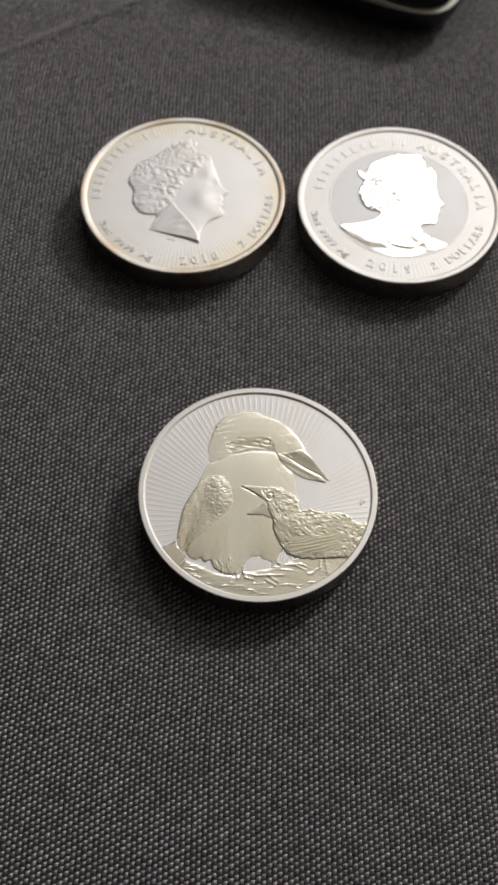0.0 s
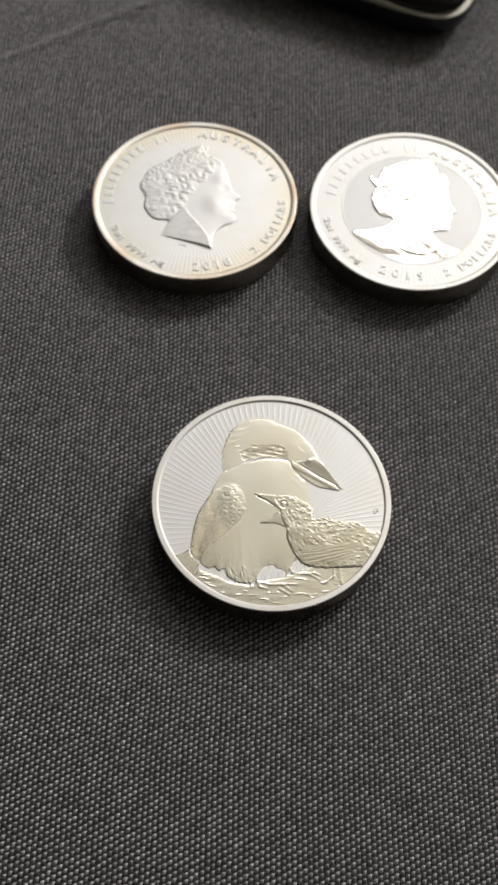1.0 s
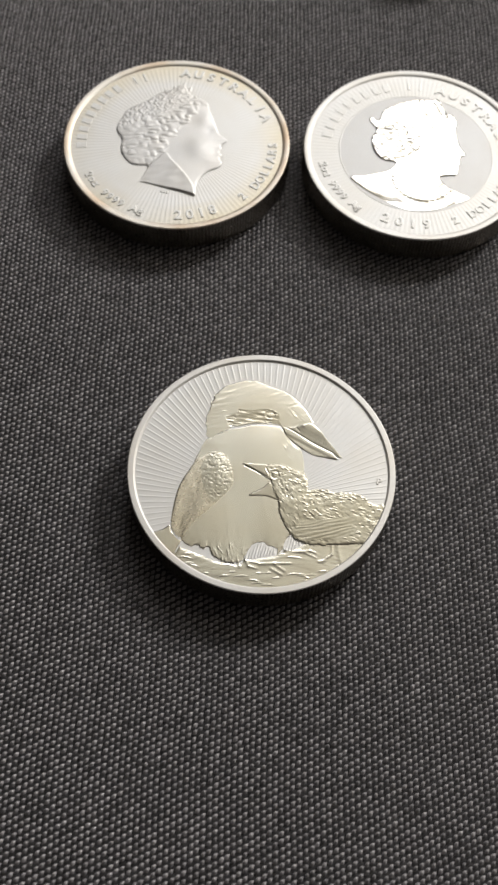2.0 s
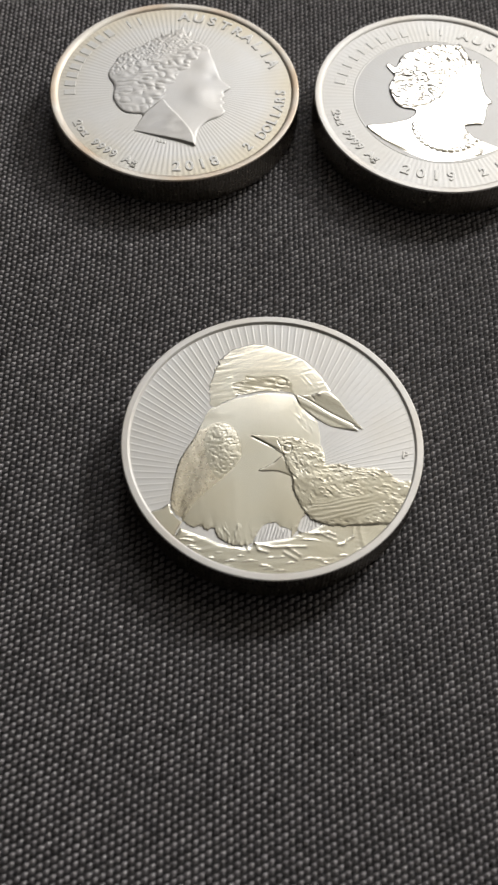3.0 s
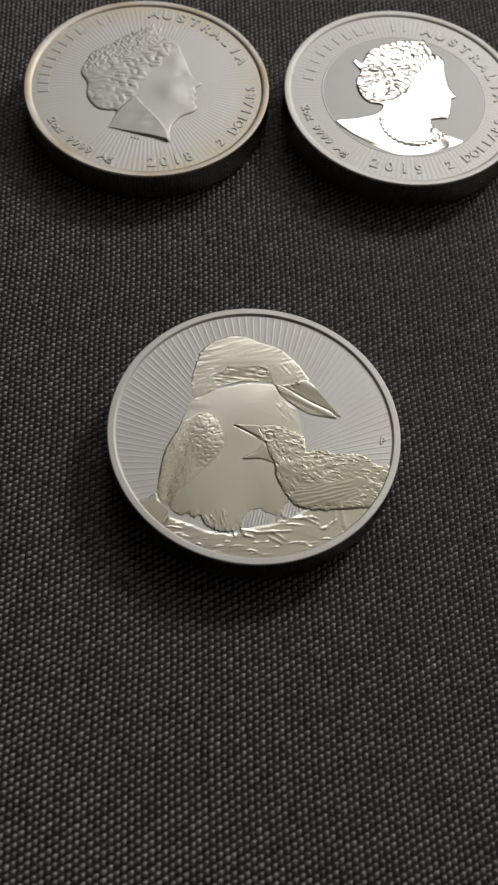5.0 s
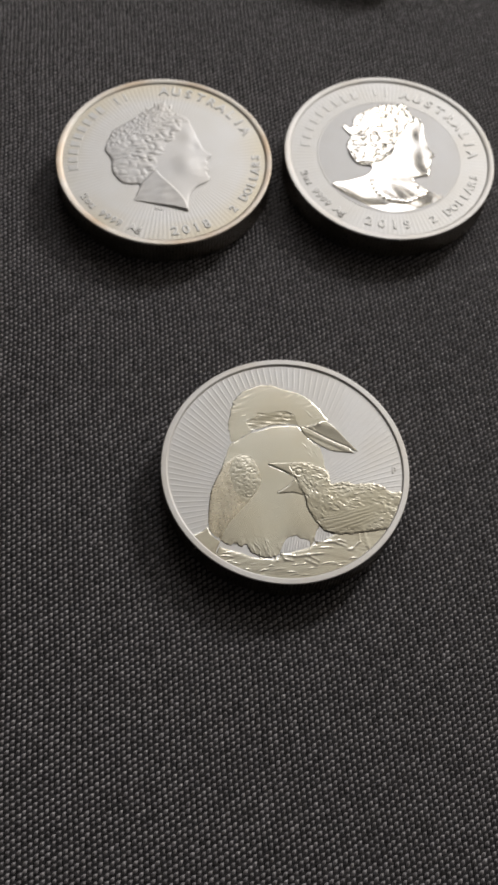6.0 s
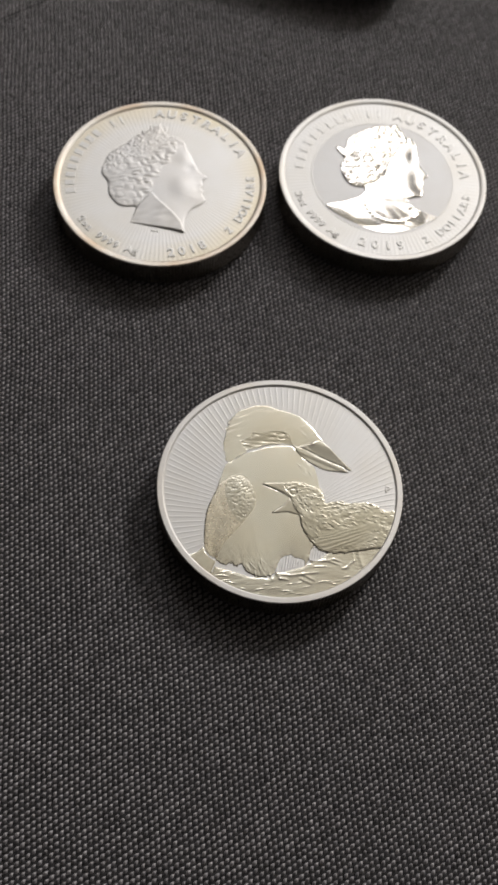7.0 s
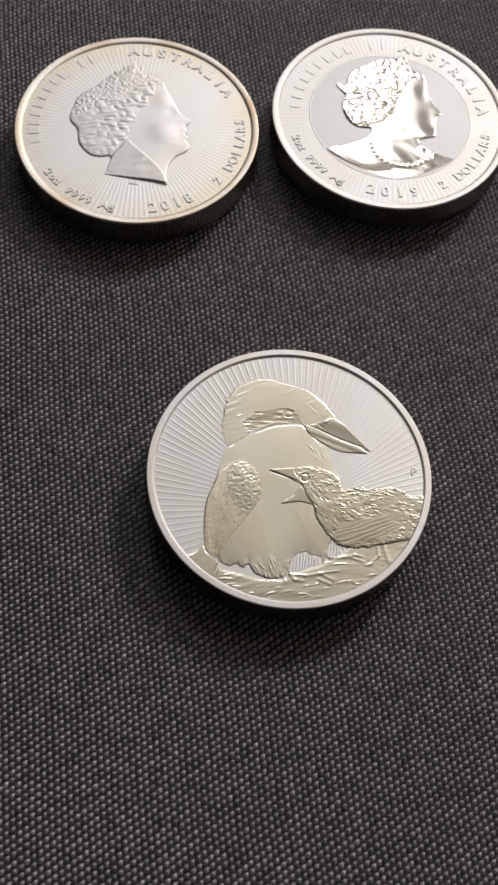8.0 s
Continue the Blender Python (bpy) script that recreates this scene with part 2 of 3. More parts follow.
def crease(x, y):
    """The cloth's gentle swells and a pressed fold line (millimetres)."""
    d = (x + 46.3) * -0.545 + (y - 118.4) * 0.838
    return 0.42 * np.exp(-(d / 1.2) ** 2) * step(-x, 30) + 0.12 * vnoise(x / 23 + 9, y / 23 + 9, 5)


def weave():
    """Every thread's crossing as an arched lump: ribs over, picks under."""
    nx, ny = 172, 420
    i, j = np.meshgrid(np.arange(nx) - 90, np.arange(ny) - 138, indexing="ij")
    i, j = i.ravel(), j.ravel()
    rng = np.random.RandomState(3)
    over = (i + j) % 2 == 0
    cx = i * PITCH_X + rng.normal(0, 0.035, i.size) + 0.25 * vnoise(j / 31, i / 57, 8)
    cy = j * PITCH_Y - 0.05 * i + rng.normal(0, 0.03, i.size) + 0.25 * vnoise(i / 37, j / 41, 9)
    a, b = np.meshgrid(np.linspace(-1, 1, 4), np.linspace(-1, 1, 4), indexing="ij")
    a, b = a.ravel(), b.ravel()
    wide = np.where(over, 0.31, 0.42)[:, None] * (1 + rng.normal(0, 0.06, i.size)[:, None])
    long = np.where(over, 0.37, 0.34)[:, None] * (1 + rng.normal(0, 0.06, i.size)[:, None])
    slant = np.where(over, 0.08, 0.0)[:, None]
    x = cx[:, None] + a * wide + slant * b
    y = cy[:, None] + b * long
    crown = np.where(over, 0.48, 0.06)[:, None] * (1 + rng.normal(0, 0.12, i.size)[:, None])
    z = -0.52 + crown * (1 - a ** 2) * (1 - b ** 2) + crease(x, y)
    c, s = math.cos(radians(TURN)), math.sin(radians(TURN))
    verts = np.stack([(c * x - s * y), (s * x + c * y), z], -1).reshape(-1, 3) * MM
    q = np.array([[r * 4 + k, (r + 1) * 4 + k, (r + 1) * 4 + k + 1, r * 4 + k + 1] for r in range(3) for k in range(3)])
    faces = (np.arange(i.size)[:, None, None] * 16 + q).reshape(-1, 4)
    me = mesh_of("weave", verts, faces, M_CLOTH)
    me.materials.append(M_WEFT_SHADE)
    # Sunken picks get the shade-darkened weft colour, raised ribs the grey one.
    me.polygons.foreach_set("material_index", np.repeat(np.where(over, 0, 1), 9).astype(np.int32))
    return me


cloth = tagged(new("tablecloth"), "black plain-woven polyester cloth lying flat", "cloth", kind="structure")
gx, gy = np.meshgrid(np.linspace(-300, 300, 121), np.linspace(-250, 400, 131), indexing="ij")
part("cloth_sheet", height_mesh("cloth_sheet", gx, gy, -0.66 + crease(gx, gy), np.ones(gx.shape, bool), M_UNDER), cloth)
tagged(part("weave", weave(), cloth, "raised threads of the black weave"), kind="stuff")


# ---- the coins ----
FIELD_R, FIELD_Z = 19.3, 5.18
CELL = 0.08


def blank(rim_profile, reeds=210):
    """Reeded edge and raised rim, one closed turned body."""
    per = 4
    th = np.arange(reeds * per) * 2 * np.pi / (reeds * per)
    wave = np.tile([0.0, -0.14, -0.20, -0.14], reeds)
    loops = []
    for r, z, w in [(0.05, 0.0, 0), (19.6, 0.0, 0), (20.15, 0.12, 0), (20.4, 0.4, 0.4), (20.45, 0.6, 1), (20.45, 4.95, 1), (20.42, 5.2, 0.5), *rim_profile]:
        rr = r + wave * w
        loops.append(np.stack([rr * np.cos(th), rr * np.sin(th), np.full(th.size, z)], -1) * MM)
    return ring_grid(loops)


FLAT_RIM = [(20.4, 5.42, 0.1), (20.3, 5.49, 0), (20.24, 5.5, 0), (20.18, 5.5, 0), (19.58, 5.5, 0), (19.52, 5.5, 0), (19.44, 5.48, 0), (19.2, 5.17, 0), (19.0, 5.0, 0), (0.1, 4.88, 0)]
DISHED_RIM = [(20.36, 5.42, 0.1), (20.28, 5.49, 0), (20.2, 5.5, 0), (20.14, 5.5, 0), (19.86, 5.495, 0), (19.5, 5.46, 0), (19.28, 5.37, 0), (19.08, 5.18, 0), (18.9, 5.0, 0), (0.1, 4.88, 0)]


def rayed_field(name, rays, focus, shape, depth, outer=FIELD_R + 0.03, inner=0.02, lift_all=0.0, mat=M_FIELD):
    """A frosted field with fine rays that run from the rim to the focus."""
    n = len(shape)
    th = (np.arange(rays)[:, None] + np.array([s[0] for s in shape])).ravel() * 2 * np.pi / rays
    lift = np.tile([s[1] for s in shape], rays) * depth
    loops = []
    for u in (1.0, 0.92, 0.8, 0.65, 0.5, 0.38, 0.28, 0.18, inner):
        x = focus[0] + (outer * np.cos(th) - focus[0]) * u
        y = focus[1] + (outer * np.sin(th) - focus[1]) * u
        fade = min(1.0, max(0.0, (u - 0.18) / 0.2))
        loops.append(np.stack([x, y, FIELD_Z + lift_all + lift * fade], -1) * MM)
    return mesh_of(name, *ring_grid(loops), mat)


def glyph(ch, size, raise_mm, mat):
    """One raised character of the built-in font, centred, as a mesh."""
    cu = bpy.data.curves.new("character", "FONT")
    cu.body, cu.size, cu.align_x, cu.align_y = ch, size * MM, "CENTER", "CENTER"
    cu.extrude, cu.bevel_depth, cu.bevel_resolution, cu.resolution_u = raise_mm * MM, 0.05 * MM, 1, 3
    cu.offset = 0.02 * size * MM
    ob = bpy.data.objects.new("character", cu)
    scene.collection.objects.link(ob)
    me = bpy.data.meshes.new_from_object(ob.evaluated_get(bpy.context.evaluated_depsgraph_get()))
    bpy.data.objects.remove(ob)
    me.materials.clear()
    me.materials.append(mat)
    return me


def bar_mesh(w, h, raise_mm, mat):
    return boxes("bar", [(-w * MM / 2, w * MM / 2, -h * MM / 2, h * MM / 2, -raise_mm * MM, raise_mm * MM)], mat, 0.04 * MM)


def legend(coin, text, a0, a1, r, size, mat, top_out=True, bars=False, raise_mm=0.05):
    """Characters set round the coin from angle a0 to a1; bars stand for a name."""
    word = tagged(new("inscription"), "plain raised bars round the rim" if bars else "raised words round the rim")
    word.parent = coin
    n = len(text)
    for k, ch in enumerate(text):
        if ch == " ":
            continue
        a = radians(a0 + (a1 - a0) * k / max(1, n - 1))
        me = bar_mesh(0.4 if ch == "I" else 1.2, size * 0.68, raise_mm, mat) if bars else glyph(ch, size, raise_mm, mat)
        ob = new("bar" if bars else "character", me)
        ob.parent = word
        ob.matrix_basis = pose(r * math.cos(a) * MM, r * math.sin(a) * MM, (FIELD_Z + 0.03) * MM, 0, 0, math.degrees(a) + (-90 if top_out else 90))
    return word


def coin_thing(label, x, y, rim, rim_mat):
    coin = tagged(new("coin"), label, "coin", group="silver coins on the cloth")
    coin.location = (x * MM, y * MM, 0)
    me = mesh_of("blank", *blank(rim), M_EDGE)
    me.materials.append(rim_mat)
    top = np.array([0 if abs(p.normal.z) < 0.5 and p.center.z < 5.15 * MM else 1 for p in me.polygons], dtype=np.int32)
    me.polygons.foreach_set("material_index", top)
    part("blank", me, coin, "reeded silver edge with a raised rim")
    return coin


# -- the coin with the two birds
BODY = [(-8.4, 4.9), (-9.2, 3.6), (-10.0, 1.9), (-10.6, 0.1), (-11.6, -1.8), (-12.4, -3.6), (-12.8, -5.3), (-13.1, -7.4), (-13.3, -9.1), (-13.2, -10.4), (-12.4, -11.7),
        (-11.3, -12.6), (-10.2, -13.3), (-9.1, -13.1), (-8.3, -13.6), (-7.5, -13.4), (-6.9, -14.6), (-6.0, -15.2), (-5.1, -15.6), (-3.2, -15.7), (-2.2, -15.1), (-1.9, -14.0),
        (-0.9, -12.8), (0.3, -12.3), (1.0, -12.8), (2.4, -13.2), (2.5, -14.3), (3.5, -13.2), (3.8, -11.8), (4.6, -10.9), (5.6, -9.6), (6.6, -6.2), (7.1, -1.9), (6.6, -0.2),
        (6.6, 1.0), (6.4, 2.4), (6.0, 3.6), (4.5, 4.9), (3.1, 6.9), (2.4, 7.5), (-0.1, 7.6), (-1.8, 7.5), (-3.5, 7.0), (-4.9, 6.7), (-6.5, 5.8)]
HEAD = [(-8.4, 4.9), (-8.8, 6.8), (-9.0, 8.4), (-8.5, 10.0), (-8.2, 11.2), (-7.8, 12.3), (-7.2, 13.2), (-6.2, 14.3), (-4.9, 14.9), (-3.3, 15.5), (-2.3, 15.6), (-0.8, 15.4),
        (0.8, 14.7), (3.3, 13.8), (4.8, 12.8), (5.9, 11.6), (6.8, 10.4), (7.4, 9.3), (7.9, 8.2), (6.4, 7.7), (5.4, 7.3), (3.7, 6.1), (3.1, 6.9), (2.4, 7.6), (-0.1, 7.7),
        (-1.8, 7.6), (-3.5, 7.1), (-4.9, 6.8), (-6.5, 5.8)]
UPPER_BEAK = [(5.4, 7.5), (6.2, 7.8), (7.5, 8.1), (9.0, 6.7), (10.0, 5.3), (11.4, 3.5), (12.3, 2.3), (11.6, 2.5), (10.7, 3.1), (7.8, 4.6), (4.8, 6.6), (3.6, 7.2)]
LOWER_BEAK = [(3.2, 7.3), (4.8, 6.6), (7.8, 4.6), (10.7, 3.1), (11.1, 2.7), (11.7, 2.0), (11.1, 2.0), (9.1, 2.3), (7.5, 2.6), (6.0, 3.6), (4.5, 4.9), (3.6, 5.8)]
STRIPE = [(-5.9, 8.8), (-4.2, 9.6), (-3.9, 10.3), (-1.9, 10.2), (0.3, 10.5), (1.7, 10.2), (2.6, 9.3), (2.7, 8.3), (2.8, 7.6), (-0.1, 7.8), (-2.1, 7.9), (-3.4, 7.4), (-5.1, 7.1), (-5.7, 7.9)]
WING = [(-9.0, 1.6), (-8.1, 2.3), (-6.9, 2.5), (-5.7, 2.1), (-4.9, 1.0), (-4.4, -0.4), (-4.2, -1.8), (-4.2, -2.5), (-4.8, -3.9), (-5.8, -5.1), (-7.6, -7.1), (-9.8, -9.4), (-10.8, -11.0),
        (-11.5, -12.4), (-12.4, -11.9), (-13.1, -10.8), (-13.3, -9.5), (-13.1, -7.4), (-12.7, -4.9), (-11.8, -2.4), (-10.8, -0.3), (-9.9, 1.1)]
COVERT = [(-7.9, 2.7), (-6.9, 2.8), (-5.4, 2.4), (-4.6, 1.2), (-4.1, -0.4), (-3.9, -1.8), (-3.9, -2.5), (-4.5, -4.1), (-5.6, -5.4), (-7.2, -5.9), (-8.3, -4.2), (-8.9, -2.3), (-9.1, 0.0)]
TAIL = [(-16.6, -11.9), (-14.4, -10.7), (-13.3, -10.0), (-13.0, -11.0), (-11.6, -12.3), (-12.0, -13.6), (-13.0, -15.4), (-14.6, -14.3)]
CHICK = [(1.4, -2.3), (0.9, -0.9), (0.7, 0.1), (1.4, 0.7), (2.7, 0.7), (3.9, 0.4), (5.0, -0.1), (6.2, -0.7), (6.8, -1.6), (7.1, -2.6), (7.2, -3.5), (8.6, -3.2), (9.9, -3.3), (11.4, -3.7),
         (12.7, -3.6), (14.3, -3.7), (15.4, -4.2), (16.3, -5.1), (17.3, -5.4), (19.0, -5.6), (19.2, -7.3), (17.6, -10.2), (15.5, -11.8), (14.4, -11.9), (13.2, -12.1), (11.6, -12.2),
         (9.6, -12.3), (7.6, -12.3), (6.4, -12.0), (5.3, -11.5), (4.6, -10.8), (3.6, -9.4), (3.0, -8.1), (2.7, -6.7), (2.6, -5.3), (1.7, -3.5)]
UPPER_BILL = [(-2.9, 0.6), (-1.0, 0.65), (0.8, 0.5), (1.7, -0.5), (1.7, -2.1), (-0.8, -0.6)]
LOWER_BILL = [(-1.8, -4.7), (0.1, -3.5), (1.3, -2.4), (1.9, -3.4), (2.7, -5.3), (0.7, -4.7)]
GAP = [(-1.9, -14.1), (-0.8, -12.8), (0.3, -12.3), (1.0, -12.9), (2.3, -13.3), (2.3, -14.0), (0.9, -14.4), (-2.0, -15.0)]
SMALL_GAP = [(3.4, -12.9), (3.9, -11.6), (4.6, -10.9), (5.3, -11.7), (6.4, -12.0), (5.6, -12.6), (5.0, -13.3), (3.8, -13.4)]
BANK = [(-11.8, -13.0), (-11.3, -13.3), (-9.2, -14.1), (-7.0, -15.0), (-5.1, -15.5), (-3.2, -15.7), (-2.0, -15.0), (0.9, -14.4), (2.3, -14.1), (3.8, -13.4), (5.6, -12.7), (7.6, -11.3), (11.6, -11.2),
        (14.4, -10.9), (15.5, -10.8), (17.3, -9.0), (20.7, -15.9), (3.4, -24.0), (-11.5, -21.8), (-15.5, -15.9), (-12.9, -14.8)]
# legs and toes: from, to, width
TOES = [(-1.9, -13.6, -2.0, -15.2, 0.26), (-2.0, -15.2, -1.5, -16.1, 0.22), (-1.5, -16.1, -0.4, -16.4, 0.16), (-2.0, -15.2, 0.0, -15.6, 0.14), (0.0, -15.7, 2.2, -15.5, 0.2), (2.2, -15.5, 4.5, -15.4, 0.15),
        (2.2, -15.6, 3.7, -16.6, 0.2), (1.7, -16.3, 3.3, -17.2, 0.2), (-3.1, -15.3, -2.8, -16.3, 0.16), (3.4, -12.7, 3.8, -13.4, 0.22), (3.8, -13.45, 6.0, -13.5, 0.2), (6.0, -13.5, 7.4, -13.3, 0.2),
        (7.4, -13.3, 8.2, -13.6, 0.16), (6.6, -13.6, 8.3, -14.4, 0.18), (8.7, -15.0, 9.6, -14.8, 0.18), (11.4, -11.9, 11.9, -14.9, 0.26), (10.6, -12.4, 10.6, -13.8, 0.16), (10.6, -13.8, 9.2, -14.8, 0.15)]


def hatch(X, Y, angle, along, across, seed):
    """Short strokes that lie at an angle, -1 to 1."""
    c, s = math.cos(radians(angle)), math.sin(radians(angle))
    return vnoise((X * c + Y * s) * along + 20, (Y * c - X * s) * across + 20, seed)


def barbs(X, Y, angle, seed):
    """Short mottled down that lies at an angle."""
    c, e = math.cos(radians(angle)), math.sin(radians(angle))
    a, b = X * c + Y * e, Y * c - X * e
    fleck = np.clip(vnoise(a * 1.5 + 9, b * 2.7 + 9, seed) + 0.5 * vnoise(a * 3.1, b * 4.2, seed + 40) - 0.15, 0, 1)
    return 0.006 * vnoise(a * 1.1, b * 4.0, seed + 20) - 0.034 * fleck


def tufts(X, Y, Z, mask, rows):
    """Adds short tapered ridges (x, y, angle, length, width, height), each on its own patch of the grid."""
    s = X[1, 0] - X[0, 0]
    for x, y, angle, n, w, h in rows:
        m = int((0.5 * n + 3 * w) / s) + 2
        i, j = int((x - X[0, 0]) / s), int((y - Y[0, 0]) / s)
        if not (0 <= i < X.shape[0] and 0 <= j < X.shape[1] and mask[i, j]):
            continue
        q = (slice(max(0, i - m), i + m), slice(max(0, j - m), j + m))
        c, e = 0.5 * n * math.cos(radians(angle)), 0.5 * n * math.sin(radians(angle))
        Z[q] += np.where(mask[q], h * blade(X[q], Y[q], x - c, y - e, x + c, y + e, w, 0.08 * n), 0)


def scatter(rng, n, x0, x1, y0, y1, angle, lengths, widths, heights):
    return [(rng.uniform(x0, x1), rng.uniform(y0, y1), angle + rng.normal(0, 9), rng.uniform(*lengths), rng.uniform(*widths), rng.uniform(*heights)) for _ in range(n)]


def bird_heights(X, Y):
    rng = np.random.RandomState(14)
    ragged = 0.12 * vnoise(X * 2.2 + Y, Y * 2.2 - X, 27) + 0.10 * vnoise(X * 4.6, Y * 4.6, 29)
    # bank with ripples of grass
    d_bank = depth_in(X, Y, BANK)
    bend = 0.9 * vnoise(X * 0.16, Y * 0.2, 4)
    ripple = hatch(X, Y + bend, 5, 0.28, 2.0, 11)
    z = np.where(d_bank > 0, 0.06 * step(d_bank, 0.75) + 0.007 * ripple + 0.004 * hatch(X, Y + bend, -4, 0.4, 3.0, 12), 0)
    # tail
    d = depth_in(X, Y, TAIL)
    z = np.where(d > 0, 0.03 + 0.05 * step(d, 0.25) + 0.006 * hatch(X, Y, 40, 0.5, 2.0, 30), z)
    # breast and body; no seam at the nape
    d_body, d_head = depth_in(X, Y, BODY) + ragged * (Y < -9.5), depth_in(X, Y, HEAD) + 1.2 * ragged * step(-X - 5.0, 1.5)
    nape = step(-X - 4.4, 1.8) * step(8.2 - Y, 2.0) * step(Y - 2.5, 1.5)
    both = np.maximum(d_body, d_head) + 1.2 * nape
    d = np.where(d_body > 0, d_body * (1 - nape) + np.maximum(both, d_body) * nape, d_body)
    low = np.maximum(d, 0)
    fringe = step(-(Y + 11.0), 1.6) * np.exp(-low / 1.0)
    body = 0.04 * step(d, 0.2) + 0.08 * (1 - np.exp(-low / 4.0)) + 0.02 * fringe * hatch(X, Y, 80, 0.4, 3.2, 13) + 0.022 * np.sin(0.42 * X + 0.16 * Y + 0.6) + 0.015 * np.sin(0.45 * Y - 0.3 * X)
    throat = step(X - 1.8, 1.6) * step(Y - 0.6, 1.2) * np.exp(-low / 1.6)
    body += 0.016 * throat * hatch(X, Y, 112, 0.45, 3.0, 15) + 0.004 * hatch(X, Y, 95, 0.3, 1.6, 25)
    z = np.where(d_body > 0, np.maximum(z, body), z)
    # wing: rounded coverts at the shoulder, long plain quills below
    d = depth_in(X, Y, WING)
    cov = step(depth_in(X, Y, COVERT) + 0.4, 1.3)
    spot = np.clip(vnoise(X * 3.0 + 1.2 * Y, Y * 3.2 - 1.1 * X, 16) + 0.4 * vnoise(X * 5.0, Y * 5.0, 46) - 0.05, 0, 1)
    plume = 0.008 * vnoise(X * 3.0 - 1.2 * Y, Y * 3.0 + 1.2 * X, 17) - 0.026 * spot
    quill = 0.005 * hatch(X, Y, 70, 0.25, 1.5, 18) - 0.020 * np.clip(hatch(X, Y, 66, 0.9, 3.2, 26) - 0.20, 0, 1)
    wing = body + 0.016 * step(d, 0.3) * step(d_body, 0.8) + cov * (plume + 0.005) + (1 - cov) * quill * step(d, 0.4) + 0.034 * (X + 9) * step(d, 2.5)
    z = np.where(d > 0, wing, z)
    # head, with the dark feathered patch behind the eye
    d = np.where(d_head > 0, d_head * (1 - nape) + np.maximum(both, d_head) * nape, d_head)
    low = np.maximum(d, 0)
    brow = np.exp(-((X - 6.4) ** 2 + (Y - 10.2) ** 2) / 5.0)
    head = 0.05 * step(d, 0.2) + 0.045 * (1 - np.exp(-low / 2.4)) + 0.014 * (Y - 9.0) + 0.007 * np.sin(0.5 * X - 0.3 * Y)
    head += 0.013 * np.exp(-low / 1.2) * hatch(X, Y, 20, 0.5, 3.0, 19) + 0.006 * step(-X - 3.5, 3.0) * hatch(X, Y, 12, 0.35, 3.0, 55) + 0.014 * brow * hatch(X, Y, -52, 0.4, 3.4, 20) + 0.0025 * hatch(X, Y, 5, 0.3, 2.4, 50)
    patch = step(depth_in(X, Y, STRIPE) + 1.5 * ragged, 0.5)
    head += patch * (0.018 * hatch(X, Y, -6, 0.7, 2.4, 21) + 0.012 * hatch(X, Y, -6, 1.0, 4.0, 51) - 0.02)
    z = np.where(d_head > 0, head, z)
    r = np.hypot(X - 1.1, (Y - 9.4) * 1.15)
    z += 0.016 * np.exp(-(r / 0.34) ** 2) - 0.020 * np.exp(-((r - 0.62) / 0.16) ** 2) + 0.012 * np.exp(-((r - 0.95) / 0.2) ** 2)
    # beak: a keeled upper half, a paler lower half, the groove between and the nostril
    across = (X - 3.4) * 0.45 + (Y - 7.2) * 0.9
    d = depth_in(X, Y, LOWER_BEAK)
    z = np.where(d > 0, 0.14 + 0.03 * step(d, 0.2) + 0.06 * across + 0.016 * hatch(X, Y, -29, 0.16, 1.9, 38), z)
    d = depth_in(X, Y, UPPER_BEAK)
    z = np.where(d > 0, 0.10 + 0.03 * step(d, 0.22) + 0.105 * np.clip(across + 0.25, 0, 2.2) + 0.006 * hatch(X, Y, -29, 0.2, 2.2, 39), z)
    z += 0.05 * np.exp(-((X - 6.3) ** 2 + (Y - 7.5) ** 2) / 0.05) - 0.03 * stroke(X, Y, 5.2, 7.3, 5.6, 6.7, 0.12)
    # chick: two bills, a crest, rows of down, a folded wing of long quills
    d_bill = np.maximum(depth_in(X, Y, UPPER_BILL), depth_in(X, Y, LOWER_BILL))
    z = np.where(d_bill > 0, 0.18 + 0.03 * step(d_bill, 0.2) + 0.02 * (Y + 1.5), z)
    z -= 0.04 * stroke(X, Y, -2.7, 0.45, 1.6, -1.9, 0.11)
    d_chick = depth_in(X, Y, CHICK) + 0.9 * ragged
    neck = step(6.4 - X, 1.6) * step(-Y - 1.0, 1.2)
    flank = barbs(X, Y, -20, 22)
    nape_down = barbs(X, Y, -52, 53)
    down = flank * (1 - neck) + nape_down * neck + 0.02 * vnoise(X * 0.5 + 20, Y * 0.7 + 20, 28)
    folded = step(-(Y + 8.2 - 0.22 * (X - 8)), 0.8) * step(X - 4.6, 1.0) * step(15.0 - X, 3.0) * step(Y + 11.8 - 0.1 * (X - 8), 0.7)
    quills = 0.006 * np.sin((Y - 0.24 * X - 0.012 * (X - 9) ** 2 + 0.25 * vnoise(X * 0.3, Y, 40)) * 11.0) + 0.004 * hatch(X, Y, 14, 0.25, 4.4, 52)
    chick = 0.16 + 0.04 * step(d_chick, 0.25) + 0.05 * (1 - np.exp(-np.maximum(d_chick, 0) / 2.2)) + step(d_chick, 0.25) * ((1 - folded) * down + folded * quills)
    z = np.where(d_chick > 0, chick, z)
    r = np.hypot(X - 2.0, Y + 1.1)
    z += 0.03 * np.exp(-(r / 0.3) ** 2) - 0.03 * np.exp(-((r - 0.55) / 0.15) ** 2) + 0.018 * np.exp(-((r - 0.85) / 0.15) ** 2)
    inside = d_chick > 0.05
    tufts(X, Y, z, inside & (folded < 0.4), scatter(rng, 130, 5.5, 19, -11.9, -3.4, -20, (0.4, 0.95), (0.08, 0.12), (0.018, 0.040)))
